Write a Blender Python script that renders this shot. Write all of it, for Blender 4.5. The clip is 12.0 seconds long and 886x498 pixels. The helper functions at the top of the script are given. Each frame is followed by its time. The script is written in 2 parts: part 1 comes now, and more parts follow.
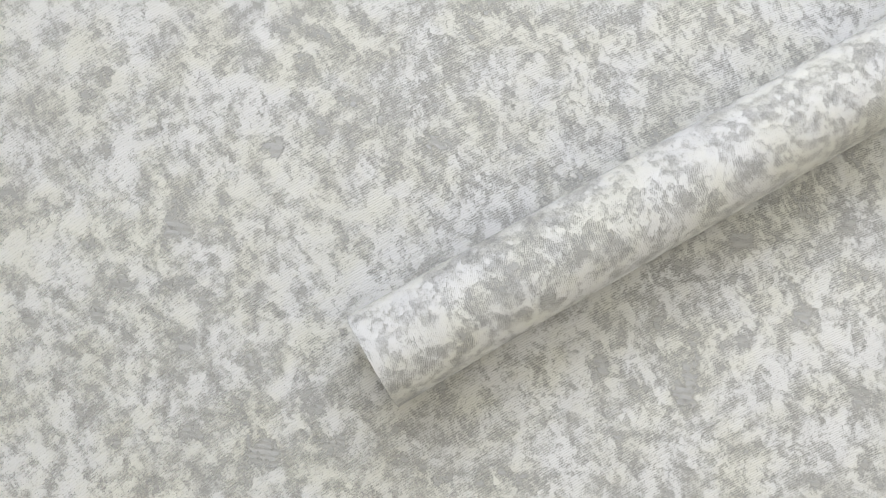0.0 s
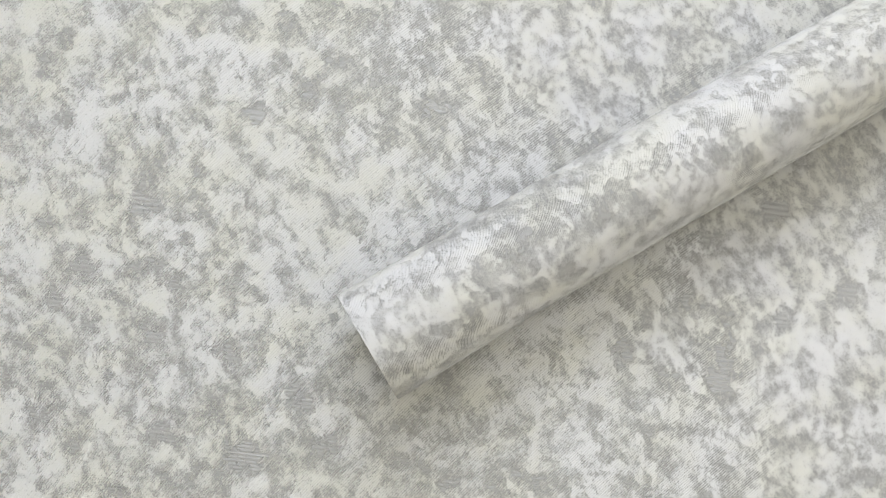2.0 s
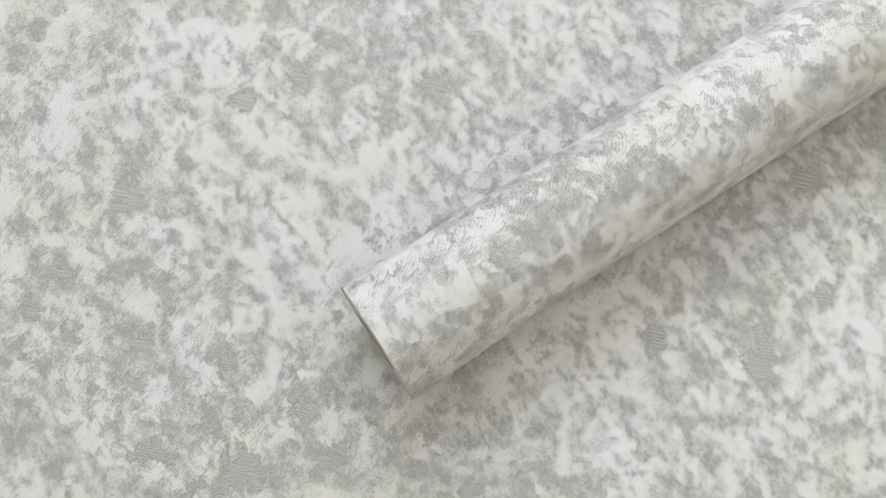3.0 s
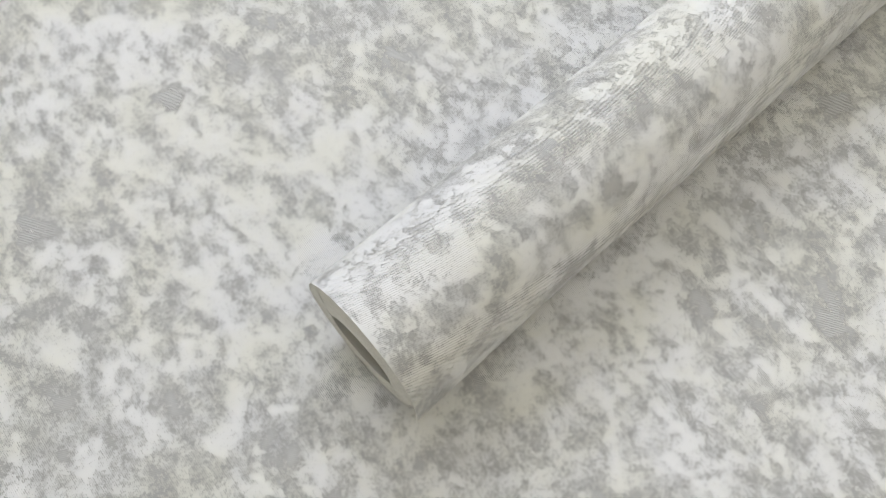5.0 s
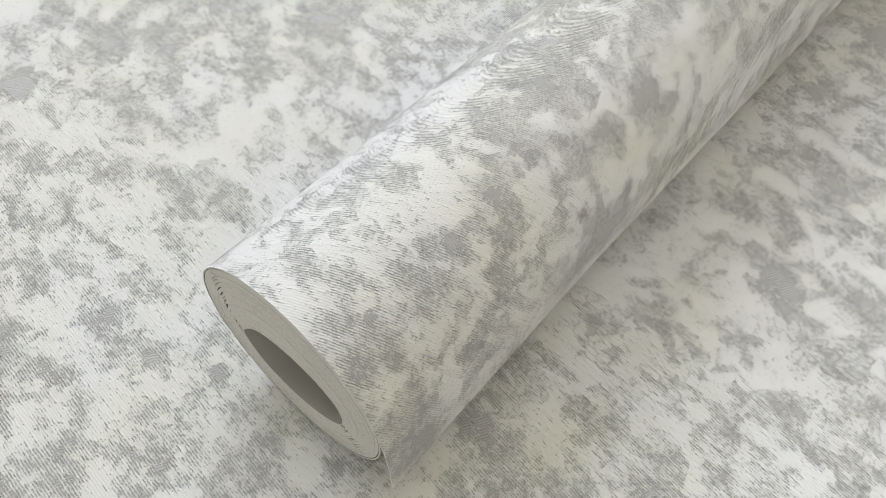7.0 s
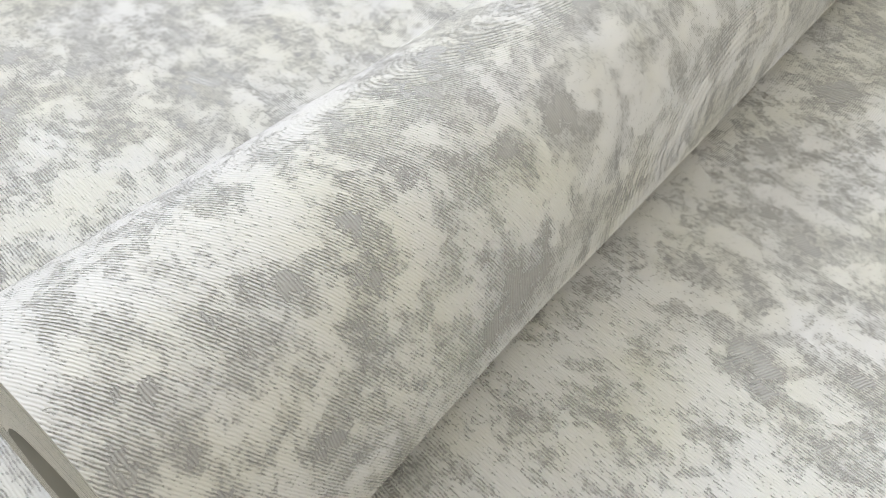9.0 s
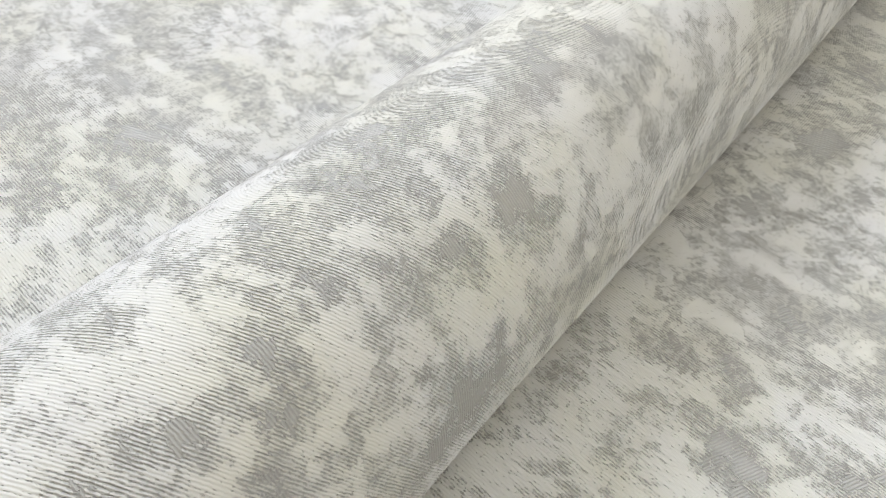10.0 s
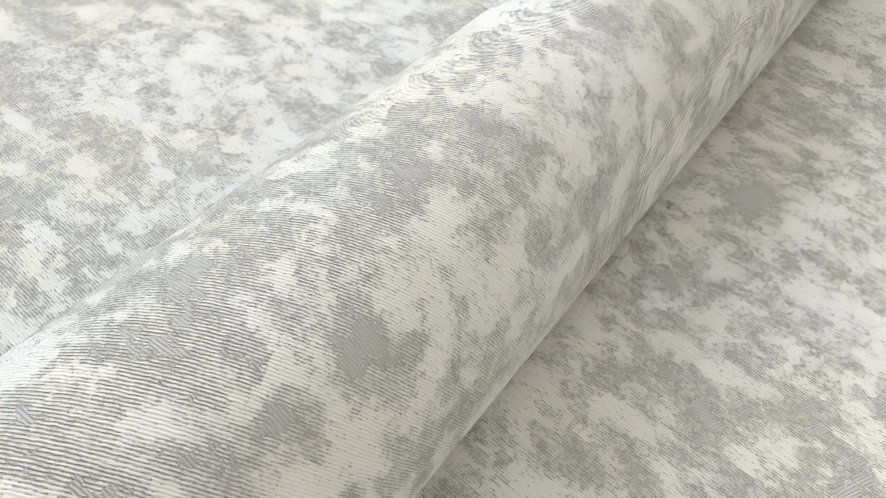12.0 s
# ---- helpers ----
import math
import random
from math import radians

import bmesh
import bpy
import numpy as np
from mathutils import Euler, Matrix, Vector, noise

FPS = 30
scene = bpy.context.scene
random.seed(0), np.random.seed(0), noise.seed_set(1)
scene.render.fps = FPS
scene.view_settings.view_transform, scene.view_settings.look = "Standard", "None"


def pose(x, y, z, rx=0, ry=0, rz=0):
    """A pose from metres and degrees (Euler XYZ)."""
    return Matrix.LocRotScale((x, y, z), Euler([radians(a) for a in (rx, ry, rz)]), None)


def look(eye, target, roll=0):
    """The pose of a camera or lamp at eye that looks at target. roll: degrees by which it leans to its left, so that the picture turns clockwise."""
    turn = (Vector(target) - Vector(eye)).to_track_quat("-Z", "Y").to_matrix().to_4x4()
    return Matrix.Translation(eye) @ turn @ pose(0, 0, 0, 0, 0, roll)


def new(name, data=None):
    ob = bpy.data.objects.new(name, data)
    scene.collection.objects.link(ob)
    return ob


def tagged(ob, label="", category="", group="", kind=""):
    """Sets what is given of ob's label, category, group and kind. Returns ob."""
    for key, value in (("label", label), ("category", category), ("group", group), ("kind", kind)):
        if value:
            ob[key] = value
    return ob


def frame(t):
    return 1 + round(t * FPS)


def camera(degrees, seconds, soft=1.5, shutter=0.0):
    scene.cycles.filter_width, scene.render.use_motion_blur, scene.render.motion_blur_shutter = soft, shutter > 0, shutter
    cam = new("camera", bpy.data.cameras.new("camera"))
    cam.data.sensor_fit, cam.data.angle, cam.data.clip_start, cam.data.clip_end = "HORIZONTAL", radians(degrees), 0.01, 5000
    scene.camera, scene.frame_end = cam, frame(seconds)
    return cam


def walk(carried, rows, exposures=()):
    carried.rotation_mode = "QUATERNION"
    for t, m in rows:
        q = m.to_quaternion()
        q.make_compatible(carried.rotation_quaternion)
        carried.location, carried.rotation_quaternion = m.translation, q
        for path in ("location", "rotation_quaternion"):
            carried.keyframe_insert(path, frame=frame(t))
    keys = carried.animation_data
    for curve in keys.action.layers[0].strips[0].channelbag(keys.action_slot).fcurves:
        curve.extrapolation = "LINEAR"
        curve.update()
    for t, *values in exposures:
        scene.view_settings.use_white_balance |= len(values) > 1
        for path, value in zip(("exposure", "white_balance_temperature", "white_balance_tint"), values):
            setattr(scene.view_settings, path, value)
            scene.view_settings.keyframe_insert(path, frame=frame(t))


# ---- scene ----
cam = camera(61.2, 12.0, soft=0.7)
PATH = [
    (0, (-0.015, 0.067, 0.625), (0.039, 0.222, -1.368), 19.7),
    (0.5, (-0.018, 0.056, 0.603), (0.046, 0.227, -1.388), 21.0),
    (1, (-0.017, 0.045, 0.585), (0.052, 0.226, -1.405), 21.6),
    (1.5, (-0.018, 0.034, 0.573), (0.052, 0.246, -1.415), 18.5),
    (2, (-0.021, 0.024, 0.553), (0.056, 0.282, -1.429), 16.2),
    (2.5, (-0.026, 0.008, 0.528), (0.055, 0.311, -1.447), 13.5),
    (3, (-0.032, 0.0, 0.505), (0.066, 0.34, -1.463), 13.1),
    (3.5, (-0.038, -0.014, 0.479), (0.082, 0.386, -1.477), 12.0),
    (3.7, (-0.037, -0.02, 0.468), (0.088, 0.4, -1.483), 11.0),
    (5.3, (-0.043, -0.047, 0.378), (0.182, 0.578, -1.509), 7.6),
    (5.5, (-0.043, -0.049, 0.361), (0.2, 0.605, -1.513), 7.5),
    (6, (-0.044, -0.056, 0.32), (0.237, 0.67, -1.523), 6.7),
    (6.5, (-0.045, -0.058, 0.285), (0.28, 0.751, -1.515), 6.1),
    (6.7, (-0.046, -0.059, 0.272), (0.305, 0.787, -1.506), 6.2),
    (8.3, (-0.026, -0.072, 0.204), (0.457, 1.061, -1.372), 4.6),
    (8.5, (-0.024, -0.071, 0.196), (0.487, 1.076, -1.36), 5.3),
    (9, (-0.012, -0.059, 0.191), (0.541, 1.13, -1.319), 5.8),
    (9.5, (-0.003, -0.046, 0.19), (0.571, 1.151, -1.307), 6.2),
    (10, (0.01, -0.033, 0.19), (0.594, 1.156, -1.308), 6.5),
    (10.5, (0.023, -0.024, 0.188), (0.609, 1.144, -1.326), 6.8),
    (11, (0.034, -0.015, 0.2), (0.615, 1.131, -1.333), 7.1),
    (11.5, (0.047, -0.006, 0.211), (0.624, 1.112, -1.343), 7.6),
    (12, (0.051, -0.002, 0.196), (0.689, 1.111, -1.339), 8.3),
]
EXPOSURES = [(0.0, 0.12), (3.7, 0.13), (6.5, 0.17), (8.5, 0.33), (12.0, 0.33)]
walk(cam, [(t, look(eye, target, roll)) for t, eye, target, roll in PATH], EXPOSURES)

# ---- light ----
ANGLE = 29.6                      # degrees by which the roll's axis is turned from x
SET = pose(0, 0, 0, 0, 0, ANGLE)  # x: along the roll; y: across it, towards the window

world = bpy.data.worlds.new("world")
scene.world = world
world.use_nodes = True
sky = world.node_tree.nodes.new("ShaderNodeTexSky")
sky.sky_type, sky.sun_disc = "NISHITA", False
sky.sun_elevation, sky.sun_rotation = radians(38), radians(-ANGLE)
world.node_tree.links.new(sky.outputs[0], world.node_tree.nodes["Background"].inputs["Color"])
world.node_tree.nodes["Background"].inputs["Strength"].default_value = 0.1

WIN_X0, WIN_X1, WIN_Z0, WIN_Z1, WIN_Y = -0.15, 2.15, 1.0, 2.3, 1.6
BACK_Y = -2.0


def window_or_fill_light(watts, colour, y, turn):
    """An area lamp in a wall's opening: the window's daylight, or the added fill."""
    lamp = bpy.data.lights.new("window_or_fill_light", "AREA")
    lamp.shape, lamp.size, lamp.size_y = "RECTANGLE", WIN_X1 - WIN_X0, WIN_Z1 - WIN_Z0
    lamp.energy, lamp.color = watts, colour
    new("window_or_fill_light", lamp).matrix_world = SET @ pose((WIN_X0 + WIN_X1) / 2, y, (WIN_Z0 + WIN_Z1) / 2, turn, 0, 0)


window_or_fill_light(60.0, (0.885, 0.935, 1.0), WIN_Y + 0.05, -90)
# added fill lamp on the back side, no known window, to lift the shadows
window_or_fill_light(12.5, (1.0, 0.90, 0.64), BACK_Y - 0.05, 90)


# ---- materials ----
class Tree:
    """A node material, written as sums."""

    def __init__(self, name):
        self.mat = bpy.data.materials.new(name)
        self.mat.use_nodes = True
        self.nt = self.mat.node_tree
        self.bsdf = self.nt.nodes["Principled BSDF"]

    def node(self, kind, *values, operation=""):
        n = self.nt.nodes.new(kind)
        if operation:
            n.operation = operation
        for i, v in enumerate(values):
            if v is not None:
                self.put(n.inputs[i], v)
        return n

    def put(self, socket, v):
        if isinstance(v, bpy.types.NodeSocket):
            self.nt.links.new(v, socket)
        else:
            socket.default_value = v

    def math(self, op, a, b=None, c=None):
        return self.node("ShaderNodeMath", a, b, c, operation=op).outputs[0]

    def vec(self, op, a, b=None):
        return self.node("ShaderNodeVectorMath", a, b, operation=op)

    def noise(self, vector, scale, detail=2.0, rough=0.5, colour=False):
        n = self.nt.nodes.new("ShaderNodeTexNoise")
        self.put(n.inputs["Vector"], vector)
        n.inputs["Scale"].default_value = scale
        n.inputs["Detail"].default_value = detail
        n.inputs["Roughness"].default_value = rough
        return n.outputs["Color" if colour else "Fac"]

    def ramp(self, value, lo, hi, to_lo=0.0, to_hi=1.0):
        n = self.node("ShaderNodeMapRange", value, lo, hi, to_lo, to_hi)
        n.interpolation_type = "SMOOTHSTEP"
        return n.outputs[0]

    def mix(self, fac, a, b):
        n = self.nt.nodes.new("ShaderNodeMix")
        n.data_type = "RGBA"
        self.put(n.inputs["Factor"], fac)
        self.put(n.inputs[6], a)
        self.put(n.inputs[7], b)
        return n.outputs[2]

    def set(self, **values):
        for key, v in values.items():
            self.put(self.bsdf.inputs[key.replace("_", " ").title().replace("Ior", "IOR")], v)

    def bump(self, height, distance, strength=1.0):
        n = self.nt.nodes.new("ShaderNodeBump")
        n.inputs["Strength"].default_value = strength
        n.inputs["Distance"].default_value = distance
        self.put(n.inputs["Height"], height)
        self.put(self.bsdf.inputs["Normal"], n.outputs[0])


def rgb(r, g, b):
    return (r, g, b, 1.0)


def wallpaper_material(name, shift, silver_spots, cream_spots, ribs, cross, dark, tint, open_at):
    """Silver paper printed with cream, ribbed paste. The pattern lies in the sheet's own metres: x across the strip, y
    along it.
    ribs, cross: the degrees and the metres from ridge to ridge of the paste's ribs, and of those that cross them on the
    silver.
    dark: how much silver, darkened for shade, shows in the grooves. tint: how much shows through the thin paste.
    open_at: where the silver lies bare."""
    t = Tree(name)
    uv = t.node("ShaderNodeUVMap").outputs[0]
    place = t.vec("ADD", uv, (shift[0], shift[1], 0.0)).outputs[0]
    # blotches of three sizes, longer along the strip, with ragged outlines
    ragged = t.vec("SUBTRACT", t.noise(place, 260, 5, 0.75, True), (0.5, 0.5, 0.5)).outputs[0]
    warp = t.vec("MULTIPLY", ragged, (0.008, 0.011, 0.0)).outputs[0]
    long = t.vec("MULTIPLY", t.vec("ADD", place, warp).outputs[0], (1.0, 0.72, 1.0)).outputs[0]
    value = t.noise(place, 8, 2, 0.5)
    value = t.math("MULTIPLY_ADD", value, 0.35, 0.525 - 0.5 * (0.35 + 1.0 + 0.75 + 0.48))
    for scale, detail, gain in ((64, 3, 1.0), (185, 4, 0.75), (520, 3, 0.48)):
        value = t.math("MULTIPLY_ADD", t.noise(long, scale, detail, 0.6), gain, value)
    home = t.vec("ADD", uv, t.vec("MULTIPLY", warp, (1.5, 1.5, 0.0)).outputs[0]).outputs[0]
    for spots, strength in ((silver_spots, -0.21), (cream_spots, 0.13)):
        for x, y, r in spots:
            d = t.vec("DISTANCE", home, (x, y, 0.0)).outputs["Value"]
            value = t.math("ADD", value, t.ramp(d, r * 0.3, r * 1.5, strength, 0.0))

    def wave(degrees, period, sway):
        """A row of ridges, -1 to 1, swaying and broken into short dashes."""
        c, q = math.cos(radians(degrees)), math.sin(radians(degrees))
        across = t.vec("DOT_PRODUCT", place, (c, q, 0.0)).outputs["Value"]
        along = t.vec("DOT_PRODUCT", place, (-q, c, 0.0)).outputs["Value"]
        bend = t.math("MULTIPLY", t.noise(place, 420, 2, 0.5), sway)
        ridge = t.math("SINE", t.math("MULTIPLY_ADD", across, 2 * math.pi / period, bend))
        cell = t.node("ShaderNodeCombineXYZ", t.math("MULTIPLY", across, 0.62 / period), t.math("MULTIPLY", along, 0.58 / period), 0.0).outputs[0]
        return ridge, t.math("SUBTRACT", t.noise(cell, 1.0, 2, 0.6), 0.5)

    ridge, dash = wave(*ribs, 4.5)
    ridge2, dash2 = wave(*cross, 4.0)
    grain = t.noise(place, 1500, 3, 0.65)
    edge = t.math("ADD", value, t.math("MULTIPLY", dash2, 0.12))
    # the grooves widen where the paste thins out, until the silver lies bare
    thin = t.ramp(edge, 0.505, 0.485)
    bare = t.ramp(edge, open_at, open_at - 0.02)
    wide = t.math("ADD", t.ramp(edge, 0.64, 0.53, -2.2, -0.95), t.ramp(edge, 0.53, 0.34, 0.0, 0.75))
    g = t.math("ADD", t.math("MULTIPLY_ADD", dash, 9.5, ridge), t.math("MULTIPLY", wide, -1.0))
    groove = t.ramp(g, 0.45, -0.45)
    ridged2 = t.math("MULTIPLY_ADD", t.math("MULTIPLY_ADD", dash2, 2.0, ridge2), 0.4, 0.5)
    flat = t.math("SUBTRACT", 1.0, bare)
    paste = t.math("MULTIPLY", flat, t.math("MULTIPLY", t.math("MULTIPLY_ADD", groove, -dark, 1.0), t.math("MULTIPLY_ADD", thin, -tint, 1.0)))
    # colours
    tone = t.noise(place, 16, 4, 0.6)
    cream = t.mix(t.ramp(tone, 0.36, 0.64), rgb(0.672, 0.667, 0.635), rgb(0.685, 0.685, 0.705))
    # silver in the grooves darkened for their shade; bare silver lighter on its ridges
    silver = t.mix(bare, rgb(0.38, 0.377, 0.38), t.mix(ridged2, rgb(0.42, 0.418, 0.425), rgb(0.485, 0.483, 0.49)))
    t.set(base_color=t.mix(paste, silver, cream), metallic=t.math("MULTIPLY_ADD", paste, -0.3, 0.3),
          roughness=t.math("MULTIPLY_ADD", paste, 0.14, 0.48), specular_ior_level=0.2)
    # relief: thick paste smooth and high, ribs where it is thin, fine ridges on the silver
    thick = t.ramp(edge, 0.48, 0.56)
    swell = t.math("MULTIPLY", t.math("MULTIPLY_ADD", ridge, 0.25, 0.25), t.math("SUBTRACT", 1.0, t.math("MULTIPLY", thick, 0.7)))
    high = t.math("ADD", t.math("MULTIPLY_ADD", thick, 0.35, 0.35), t.math("MULTIPLY_ADD", groove, -0.55, swell))
    relief = t.math("ADD", t.math("MULTIPLY", flat, high), t.math("MULTIPLY", bare, t.math("MULTIPLY_ADD", grain, 0.5, t.math("MULTIPLY", ridged2, 0.35))))
    t.bump(t.math("ADD", relief, t.math("MULTIPLY", grain, 0.10)), 0.00052, 1.0)
    return t.mat


def plain_material(name, colour, other, scale, rough, depth=0.0003):
    t = Tree(name)
    at = t.node("ShaderNodeTexCoord").outputs["Object"]
    n = t.noise(at, scale, 5, 0.6)
    t.set(base_color=t.mix(n, rgb(*colour), rgb(*other)), roughness=rough)
    t.bump(t.noise(at, scale * 8, 3, 0.6), depth, 0.6)
    return t.mat


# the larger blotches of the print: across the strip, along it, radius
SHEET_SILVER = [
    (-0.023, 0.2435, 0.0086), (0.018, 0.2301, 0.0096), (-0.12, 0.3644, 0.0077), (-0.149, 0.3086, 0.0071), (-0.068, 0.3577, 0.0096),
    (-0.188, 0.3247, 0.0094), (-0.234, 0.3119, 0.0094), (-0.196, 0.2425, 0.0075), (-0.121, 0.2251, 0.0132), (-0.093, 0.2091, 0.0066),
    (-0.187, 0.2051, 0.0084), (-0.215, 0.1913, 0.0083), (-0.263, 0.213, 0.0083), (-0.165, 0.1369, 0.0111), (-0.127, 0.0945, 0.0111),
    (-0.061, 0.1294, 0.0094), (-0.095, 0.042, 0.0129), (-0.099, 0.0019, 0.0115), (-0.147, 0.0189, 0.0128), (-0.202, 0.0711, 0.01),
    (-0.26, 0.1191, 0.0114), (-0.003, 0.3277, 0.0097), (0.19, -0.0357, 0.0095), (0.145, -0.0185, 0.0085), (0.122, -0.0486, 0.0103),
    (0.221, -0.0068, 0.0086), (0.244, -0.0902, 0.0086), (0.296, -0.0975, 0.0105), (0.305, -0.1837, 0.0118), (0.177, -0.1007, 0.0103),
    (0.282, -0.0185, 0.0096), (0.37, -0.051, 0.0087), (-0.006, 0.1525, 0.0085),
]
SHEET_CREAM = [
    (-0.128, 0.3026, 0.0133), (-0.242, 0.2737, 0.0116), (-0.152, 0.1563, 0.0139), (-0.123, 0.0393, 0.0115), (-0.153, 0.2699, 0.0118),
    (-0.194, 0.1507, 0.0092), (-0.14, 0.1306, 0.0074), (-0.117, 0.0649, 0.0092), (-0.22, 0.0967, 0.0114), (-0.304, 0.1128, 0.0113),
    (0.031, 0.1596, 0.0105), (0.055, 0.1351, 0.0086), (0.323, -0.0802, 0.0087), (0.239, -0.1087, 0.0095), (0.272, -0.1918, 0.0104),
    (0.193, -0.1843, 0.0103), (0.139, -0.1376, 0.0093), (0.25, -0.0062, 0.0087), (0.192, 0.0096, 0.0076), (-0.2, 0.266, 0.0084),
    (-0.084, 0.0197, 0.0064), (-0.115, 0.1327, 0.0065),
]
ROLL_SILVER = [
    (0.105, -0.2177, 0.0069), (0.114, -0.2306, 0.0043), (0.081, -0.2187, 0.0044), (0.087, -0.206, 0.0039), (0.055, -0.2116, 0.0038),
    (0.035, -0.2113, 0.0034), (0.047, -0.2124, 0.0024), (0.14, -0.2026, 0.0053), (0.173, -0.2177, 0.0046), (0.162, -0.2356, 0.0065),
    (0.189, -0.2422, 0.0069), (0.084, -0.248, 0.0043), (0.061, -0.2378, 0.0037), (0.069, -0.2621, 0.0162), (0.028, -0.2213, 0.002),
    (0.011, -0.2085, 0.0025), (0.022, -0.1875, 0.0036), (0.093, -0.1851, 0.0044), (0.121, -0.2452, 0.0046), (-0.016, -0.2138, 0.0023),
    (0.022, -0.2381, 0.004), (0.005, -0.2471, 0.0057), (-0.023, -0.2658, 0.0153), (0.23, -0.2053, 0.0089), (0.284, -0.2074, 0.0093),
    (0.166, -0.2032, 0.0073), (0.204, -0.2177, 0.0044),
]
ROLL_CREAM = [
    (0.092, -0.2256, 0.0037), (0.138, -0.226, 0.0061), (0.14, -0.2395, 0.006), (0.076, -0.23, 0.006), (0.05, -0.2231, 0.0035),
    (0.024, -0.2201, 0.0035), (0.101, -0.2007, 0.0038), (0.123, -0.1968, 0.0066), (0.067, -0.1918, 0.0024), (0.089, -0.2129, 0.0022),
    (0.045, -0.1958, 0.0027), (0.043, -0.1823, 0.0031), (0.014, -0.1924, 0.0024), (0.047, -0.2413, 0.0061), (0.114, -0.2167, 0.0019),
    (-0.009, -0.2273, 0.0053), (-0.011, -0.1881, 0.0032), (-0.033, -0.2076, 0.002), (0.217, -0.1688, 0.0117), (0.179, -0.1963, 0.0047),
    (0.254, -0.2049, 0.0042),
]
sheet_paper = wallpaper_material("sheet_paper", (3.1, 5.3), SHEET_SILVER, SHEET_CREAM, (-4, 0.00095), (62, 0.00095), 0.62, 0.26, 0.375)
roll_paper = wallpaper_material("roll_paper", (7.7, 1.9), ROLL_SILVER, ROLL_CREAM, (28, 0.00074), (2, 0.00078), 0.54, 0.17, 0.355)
paper_back = plain_material("paper_back", (0.42, 0.41, 0.38), (0.50, 0.49, 0.455), 60, 0.85)
paper_edge = plain_material("paper_edge", (0.70, 0.685, 0.65), (0.78, 0.765, 0.73), 260, 0.9)
wall_paint = plain_material("wall_paint", (0.84, 0.82, 0.755), (0.87, 0.85, 0.785), 3, 0.8)
ceiling_paint = plain_material("ceiling_paint", (0.85, 0.835, 0.79), (0.88, 0.865, 0.82), 3, 0.85)
floor_paint = plain_material("floor_paint", (0.42, 0.36, 0.28), (0.50, 0.43, 0.34), 5, 0.5)


# ---- building ----
def link(name, verts, faces, mats, face_mats=None, smooth=None, uvs=None, parent=None, label=""):
    """One mesh object in the set's own frame, from corners and faces."""
    me = bpy.data.meshes.new(name)
    me.from_pydata(verts, [], faces)
    for m in mats:
        me.materials.append(m)
    for i, p in enumerate(me.polygons):
        if face_mats:
            p.material_index = face_mats[i]
        if smooth:
            p.use_smooth = smooth[i]
    if uvs:
        layer = me.uv_layers.new(name="UVMap")
        for loop in me.loops:
            layer.data[loop.index].uv = uvs[loop.vertex_index]
    ob = new(name, me)
    if parent:
        ob.parent = parent
        if label:
            ob["label"] = label
    else:
        ob.matrix_world = SET
    return ob


def slab(name, x0, x1, y0, y1, z0, z1, mat, **kw):
    v = [(x, y, z) for z in (z0, z1) for x, y in ((x0, y0), (x1, y0), (x1, y1), (x0, y1))]
    f = [(3, 2, 1, 0), (4, 5, 6, 7), (0, 1, 5, 4), (1, 2, 6, 5), (2, 3, 7, 6), (3, 0, 4, 7)]
    return link(name, v, f, [mat], **kw)


# ---- the room, out of view: assumed, for its bounced light ----
X0, X1, HIGH, FLOOR = -2.3, 2.9, 2.5, -0.0008
tagged(slab("floor", X0 - 0.1, X1 + 0.1, BACK_Y - 0.2, WIN_Y + 0.2, FLOOR - 0.1, FLOOR, floor_paint), "plain brown floor under the wallpaper", "floor", kind="structure")
tagged(slab("ceiling", X0 - 0.1, X1 + 0.1, BACK_Y - 0.2, WIN_Y + 0.2, HIGH, HIGH + 0.1, ceiling_paint), "plain off-white ceiling", "ceiling", kind="structure")
tagged(slab("wall_west", X0 - 0.1, X0, BACK_Y, WIN_Y, FLOOR, HIGH, wall_paint), "plain warm white wall", "wall", kind="structure")
tagged(slab("wall_east", X1, X1 + 0.1, BACK_Y, WIN_Y, FLOOR, HIGH, wall_paint), "plain warm white wall", "wall", kind="structure")


def opening_wall(name, y, flip):
    """One wall with one opening through it."""
    xs, zs = (X0, WIN_X0, WIN_X1, X1), (FLOOR, WIN_Z0, WIN_Z1, HIGH)
    v = [(x, y + d, z) for d in (0.0, flip * 0.2) for z in zs for x in xs]
    f = []
    for j in range(3):
        for i in range(3):
            if (i, j) != (1, 1):
                a = j * 4 + i
                f += [(a, a + 1, a + 5, a + 4), (a + 20, a + 21, a + 17, a + 16)]
    f += [(5, 6, 22, 21), (6, 10, 26, 22), (10, 9, 25, 26), (9, 5, 21, 25)]
    return tagged(link(name, v, f, [wall_paint]), "plain warm white wall, out of view, with an opening for a lamp", "wall", kind="structure")


opening_wall("wall_north", WIN_Y, 1)
# unseen; its opening is added only to let the fill lamp in
opening_wall("wall_south", BACK_Y, -1)


# ---- the sheet ----
def wallpaper_sheet():
    x0, x1, y0, y1, thick = -0.45, 0.61, -1.0, 1.25, 0.0008
    v, uv, f, fm = [], [], [], []
    for z in (0.0, -thick):
        for x, y in ((x0, y0), (x1, y0), (x1, y1), (x0, y1)):
            v.append((x, y, z))
            uv.append((x, y))
    f = [(0, 1, 2, 3), (7, 6, 5, 4), (4, 5, 1, 0), (5, 6, 2, 1), (6, 7, 3, 2), (7, 4, 0, 3)]
    return link("wallpaper_sheet", v, f, [sheet_paper, paper_back, paper_edge], [0, 1, 2, 2, 2, 2], uvs=uv)


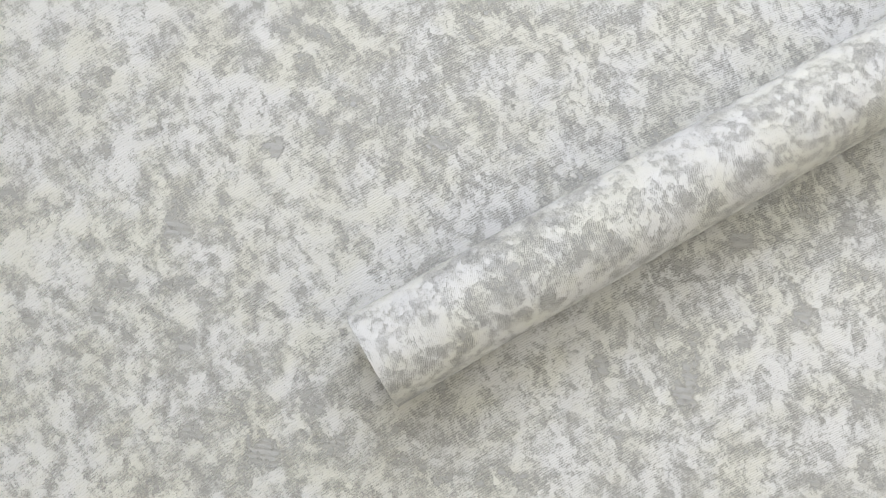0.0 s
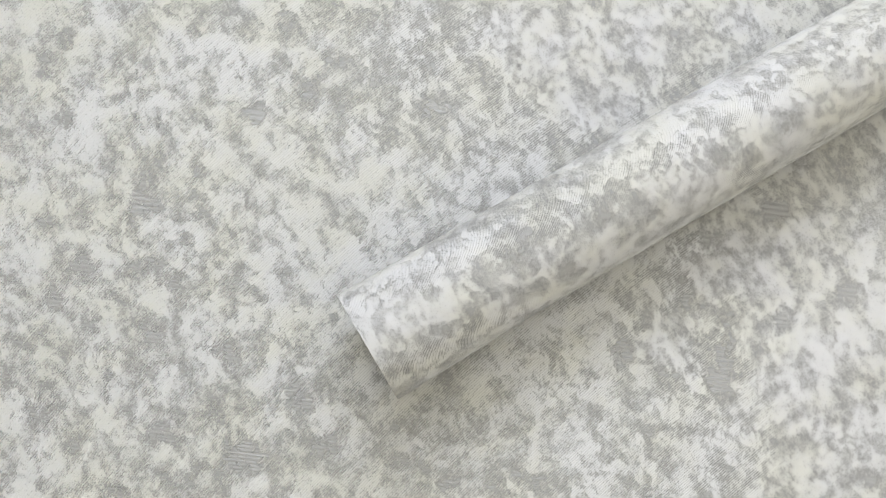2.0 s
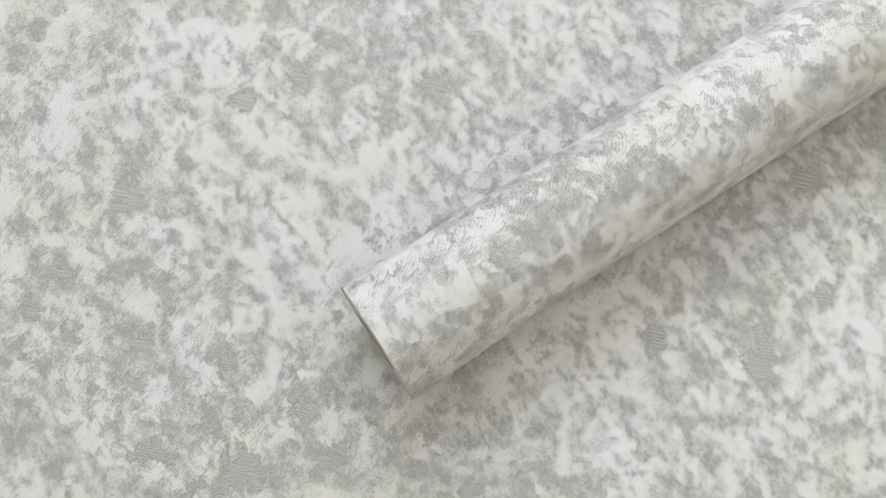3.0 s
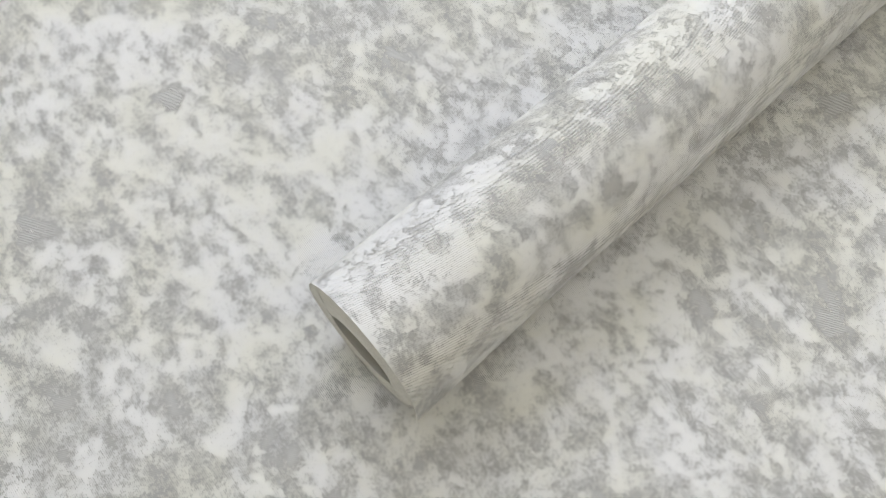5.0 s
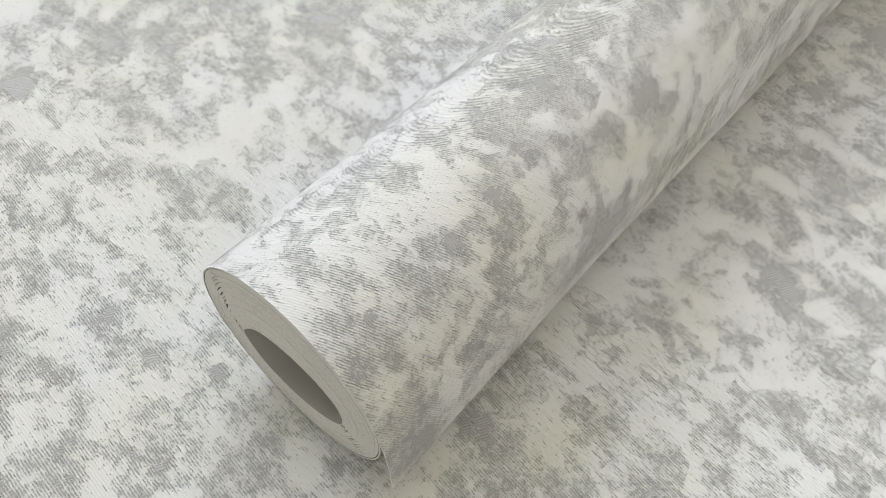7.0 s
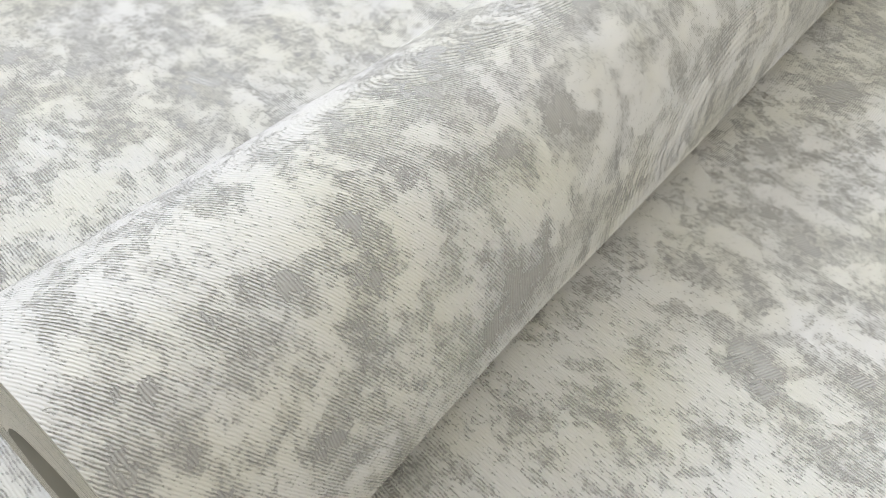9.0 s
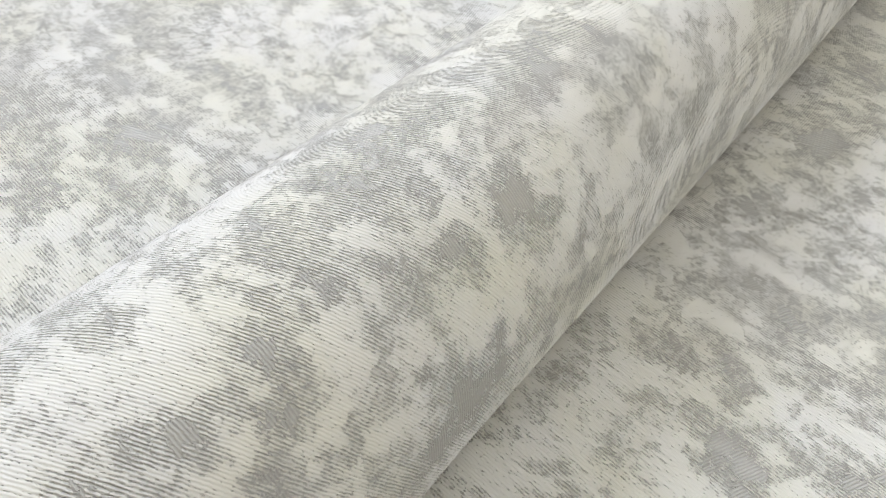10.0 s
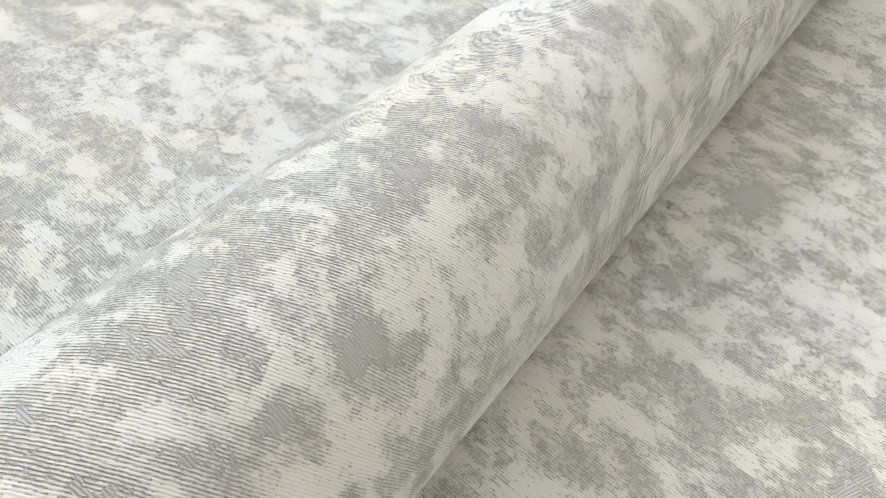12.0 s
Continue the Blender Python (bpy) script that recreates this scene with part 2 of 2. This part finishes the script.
tagged(wallpaper_sheet(), "flat cream and silver-grey mottled embossed wallpaper sheet", "wallpaper")

# ---- the roll ----
CY, CZ, RA, RB = 0.0494, 0.0386, 0.0386, 0.0384   # the oval outside
HY, HZ, HA, HB = 0.0490, 0.0315, 0.0228, 0.0160   # the lens-shaped hole
LENGTH, TURNS, STEPS, PAPER = 1.06, 42, 96, 0.00046


def end_x(y, z):
    """The roll's end, slightly out of square."""
    return -0.0344 - 0.014 * (y - 0.047) + 0.0535 * (z - 0.038)


def oval(phi, grow=0.0):
    d = (phi - radians(48) + math.pi) % (2 * math.pi) - math.pi
    grow -= 0.0008 * math.exp(-(d / radians(32)) ** 2)   # pressed in on the window's side
    return CY + (RA + grow) * math.cos(phi), CZ + (RB + grow) * math.sin(phi)


def hole(phi):
    c, s = math.cos(phi), math.sin(phi)
    pinch = 1.0 - 0.45 * max(0.0, c) ** 6
    return HY + HA * c, HZ + HB * s * pinch - 0.002 * c


def strip(name, curve, mats, parent, uneven, sway, label):
    """A band of paper that follows a curve round the axis: printed outside, plain inside, with its cut edges.
    curve: rows of (y, z) outside, (y, z) inside, metres along the paper. sway: how far a row moves sideways away from the near end."""
    v, uv, f, fm, sm = [], [], [], [], []
    n, along = len(curve), (0.0, 0.11, LENGTH)
    for side in (0, 1):                  # outside, inside
        base = len(v)
        for k, row in enumerate(curve):
            y, z = row[side]
            for i, far in enumerate(along):
                v.append((end_x(y, z) + (far or uneven(k)), y + (sway(k) if i else 0.0), z))
                uv.append((v[-1][0], row[2]))
        for k in range(n - 1):
            for i in (0, 1):
                a = base + 3 * k + i
                quad = (a, a + 1, a + 4, a + 3)
                f.append(quad if side else quad[::-1])
                fm.append(side)
                sm.append(True)
    for far in (0.0, LENGTH):            # near edge, far edge
        base = len(v)
        for k, (p, q, s) in enumerate(curve):
            for y, z in (p, q):
                v.append((end_x(y, z) + (far or uneven(k)), y + (sway(k) if far else 0.0), z))
                uv.append((v[-1][0], s))
        for k in range(n - 1):
            a = base + 2 * k
            quad = (a, a + 1, a + 3, a + 2)
            f.append(quad if far else quad[::-1])
            fm.append(2)
            sm.append(False)
    for k in (0, n - 1):                 # the paper's two ends
        for i in (0, 1):
            a, b = 3 * k + i, 3 * (n + k) + i
            f.append((a, a + 1, b + 1, b))
            fm.append(2)
            sm.append(False)
    return link(name, v, f, mats, fm, sm, uv, parent, label)


def inset(path, thick):
    """The path, and the same path moved inwards by the paper's thickness."""
    rows, s = [], 0.0
    for k, (y, z) in enumerate(path):
        ya, za = path[max(0, k - 1)]
        yb, zb = path[min(len(path) - 1, k + 1)]
        ty, tz = yb - ya, zb - za
        d = math.hypot(ty, tz) or 1.0
        if k:
            s -= math.hypot(y - path[k - 1][0], z - path[k - 1][1])
        rows.append(((y, z), (y - thick * tz / d, z + thick * ty / d), s))
    return rows


def wallpaper_roll():
    root = new("wallpaper_roll")
    root.matrix_world = SET
    rnd = random.Random(5)
    # the wound layers, from the hole outwards; creased and gaping where the roll was pressed flat
    path, gape = [], []
    kink = [rnd.uniform(-1, 1) for _ in range(TURNS + 2)]
    first = radians(-200)
    for k in range(TURNS * STEPS + 1):
        turn = k / STEPS
        phi = first + 2 * math.pi * turn
        f = turn / TURNS
        a, b = hole(phi), oval(phi, -0.00048)
        y, z = a[0] + (b[0] - a[0]) * f, a[1] + (b[1] - a[1]) * f
        opened = 0.0
        for where, size in ((0.02 + 0.60 * f, 0.0012), (math.pi + 0.30 + 0.35 * f, 0.0009)):
            d = (phi - where + math.pi) % (2 * math.pi) - math.pi
            w = (1 - f) ** 0.5 * math.exp(-(d / 0.085) ** 2)
            y, z = y + size * w * kink[int(turn)] * math.cos(phi), z + size * w * kink[int(turn)] * math.sin(phi)
            opened += 0.75 * w * (kink[int(turn)] > 0.1)
        path.append((y, z))
        gape.append(min(opened, 0.75))
    push = [rnd.gauss(0, 0.00003) for _ in range(TURNS + 2)]

    def wound(k):
        turn = k / STEPS
        i, g = int(turn), turn - int(turn)
        return 0.0001 + push[i] * (1 - g) + push[i + 1] * g

    rows = inset(path, PAPER)
    for k in range(STEPS, len(rows)):    # each turn lies on the one below
        (y, z), (py, pz), part = path[k], path[k - STEPS], 0.995 - gape[k]
        rows[k] = ((y, z), (y + (py - y) * part, z + (pz - z) * part), rows[k][2])
    strip("wound_paper", rows, [paper_back, paper_back, paper_edge], root, wound, lambda k: 0.0, "grey-beige wound paper layers round a hollow centre")
    # the outer turn, slack on the room's side, with its loose end
    path = [oval(radians(p), 0.00005 * (p + 200) / 360) for p in range(-200, 161, 4)]
    y0, z0 = path[-1]
    y1, z1 = path[-2]
    d = math.hypot(y0 - y1, z0 - z1)
    ty, tz = (y0 - y1) / d, (z0 - z1) / d
    last = len(path) - 1
    for k in range(1, 17):
        w = 0.040 * k / 16
        path.append((y0 + ty * w + 4.8 * w * w * -tz, z0 + tz * w + 4.8 * w * w * ty))

    def slack(k):
        return 0.0030 * max(0.0, (k - last) / 16)

    strip("outer_turn", inset(path, PAPER), [roll_paper, paper_back, paper_edge], root, lambda k: 0.0, slack, "cream and silver-grey embossed outer turn with a loose end")
    return root


tagged(wallpaper_roll(), "cream and silver-grey embossed wallpaper roll lying on flat wallpaper", "wallpaper roll")
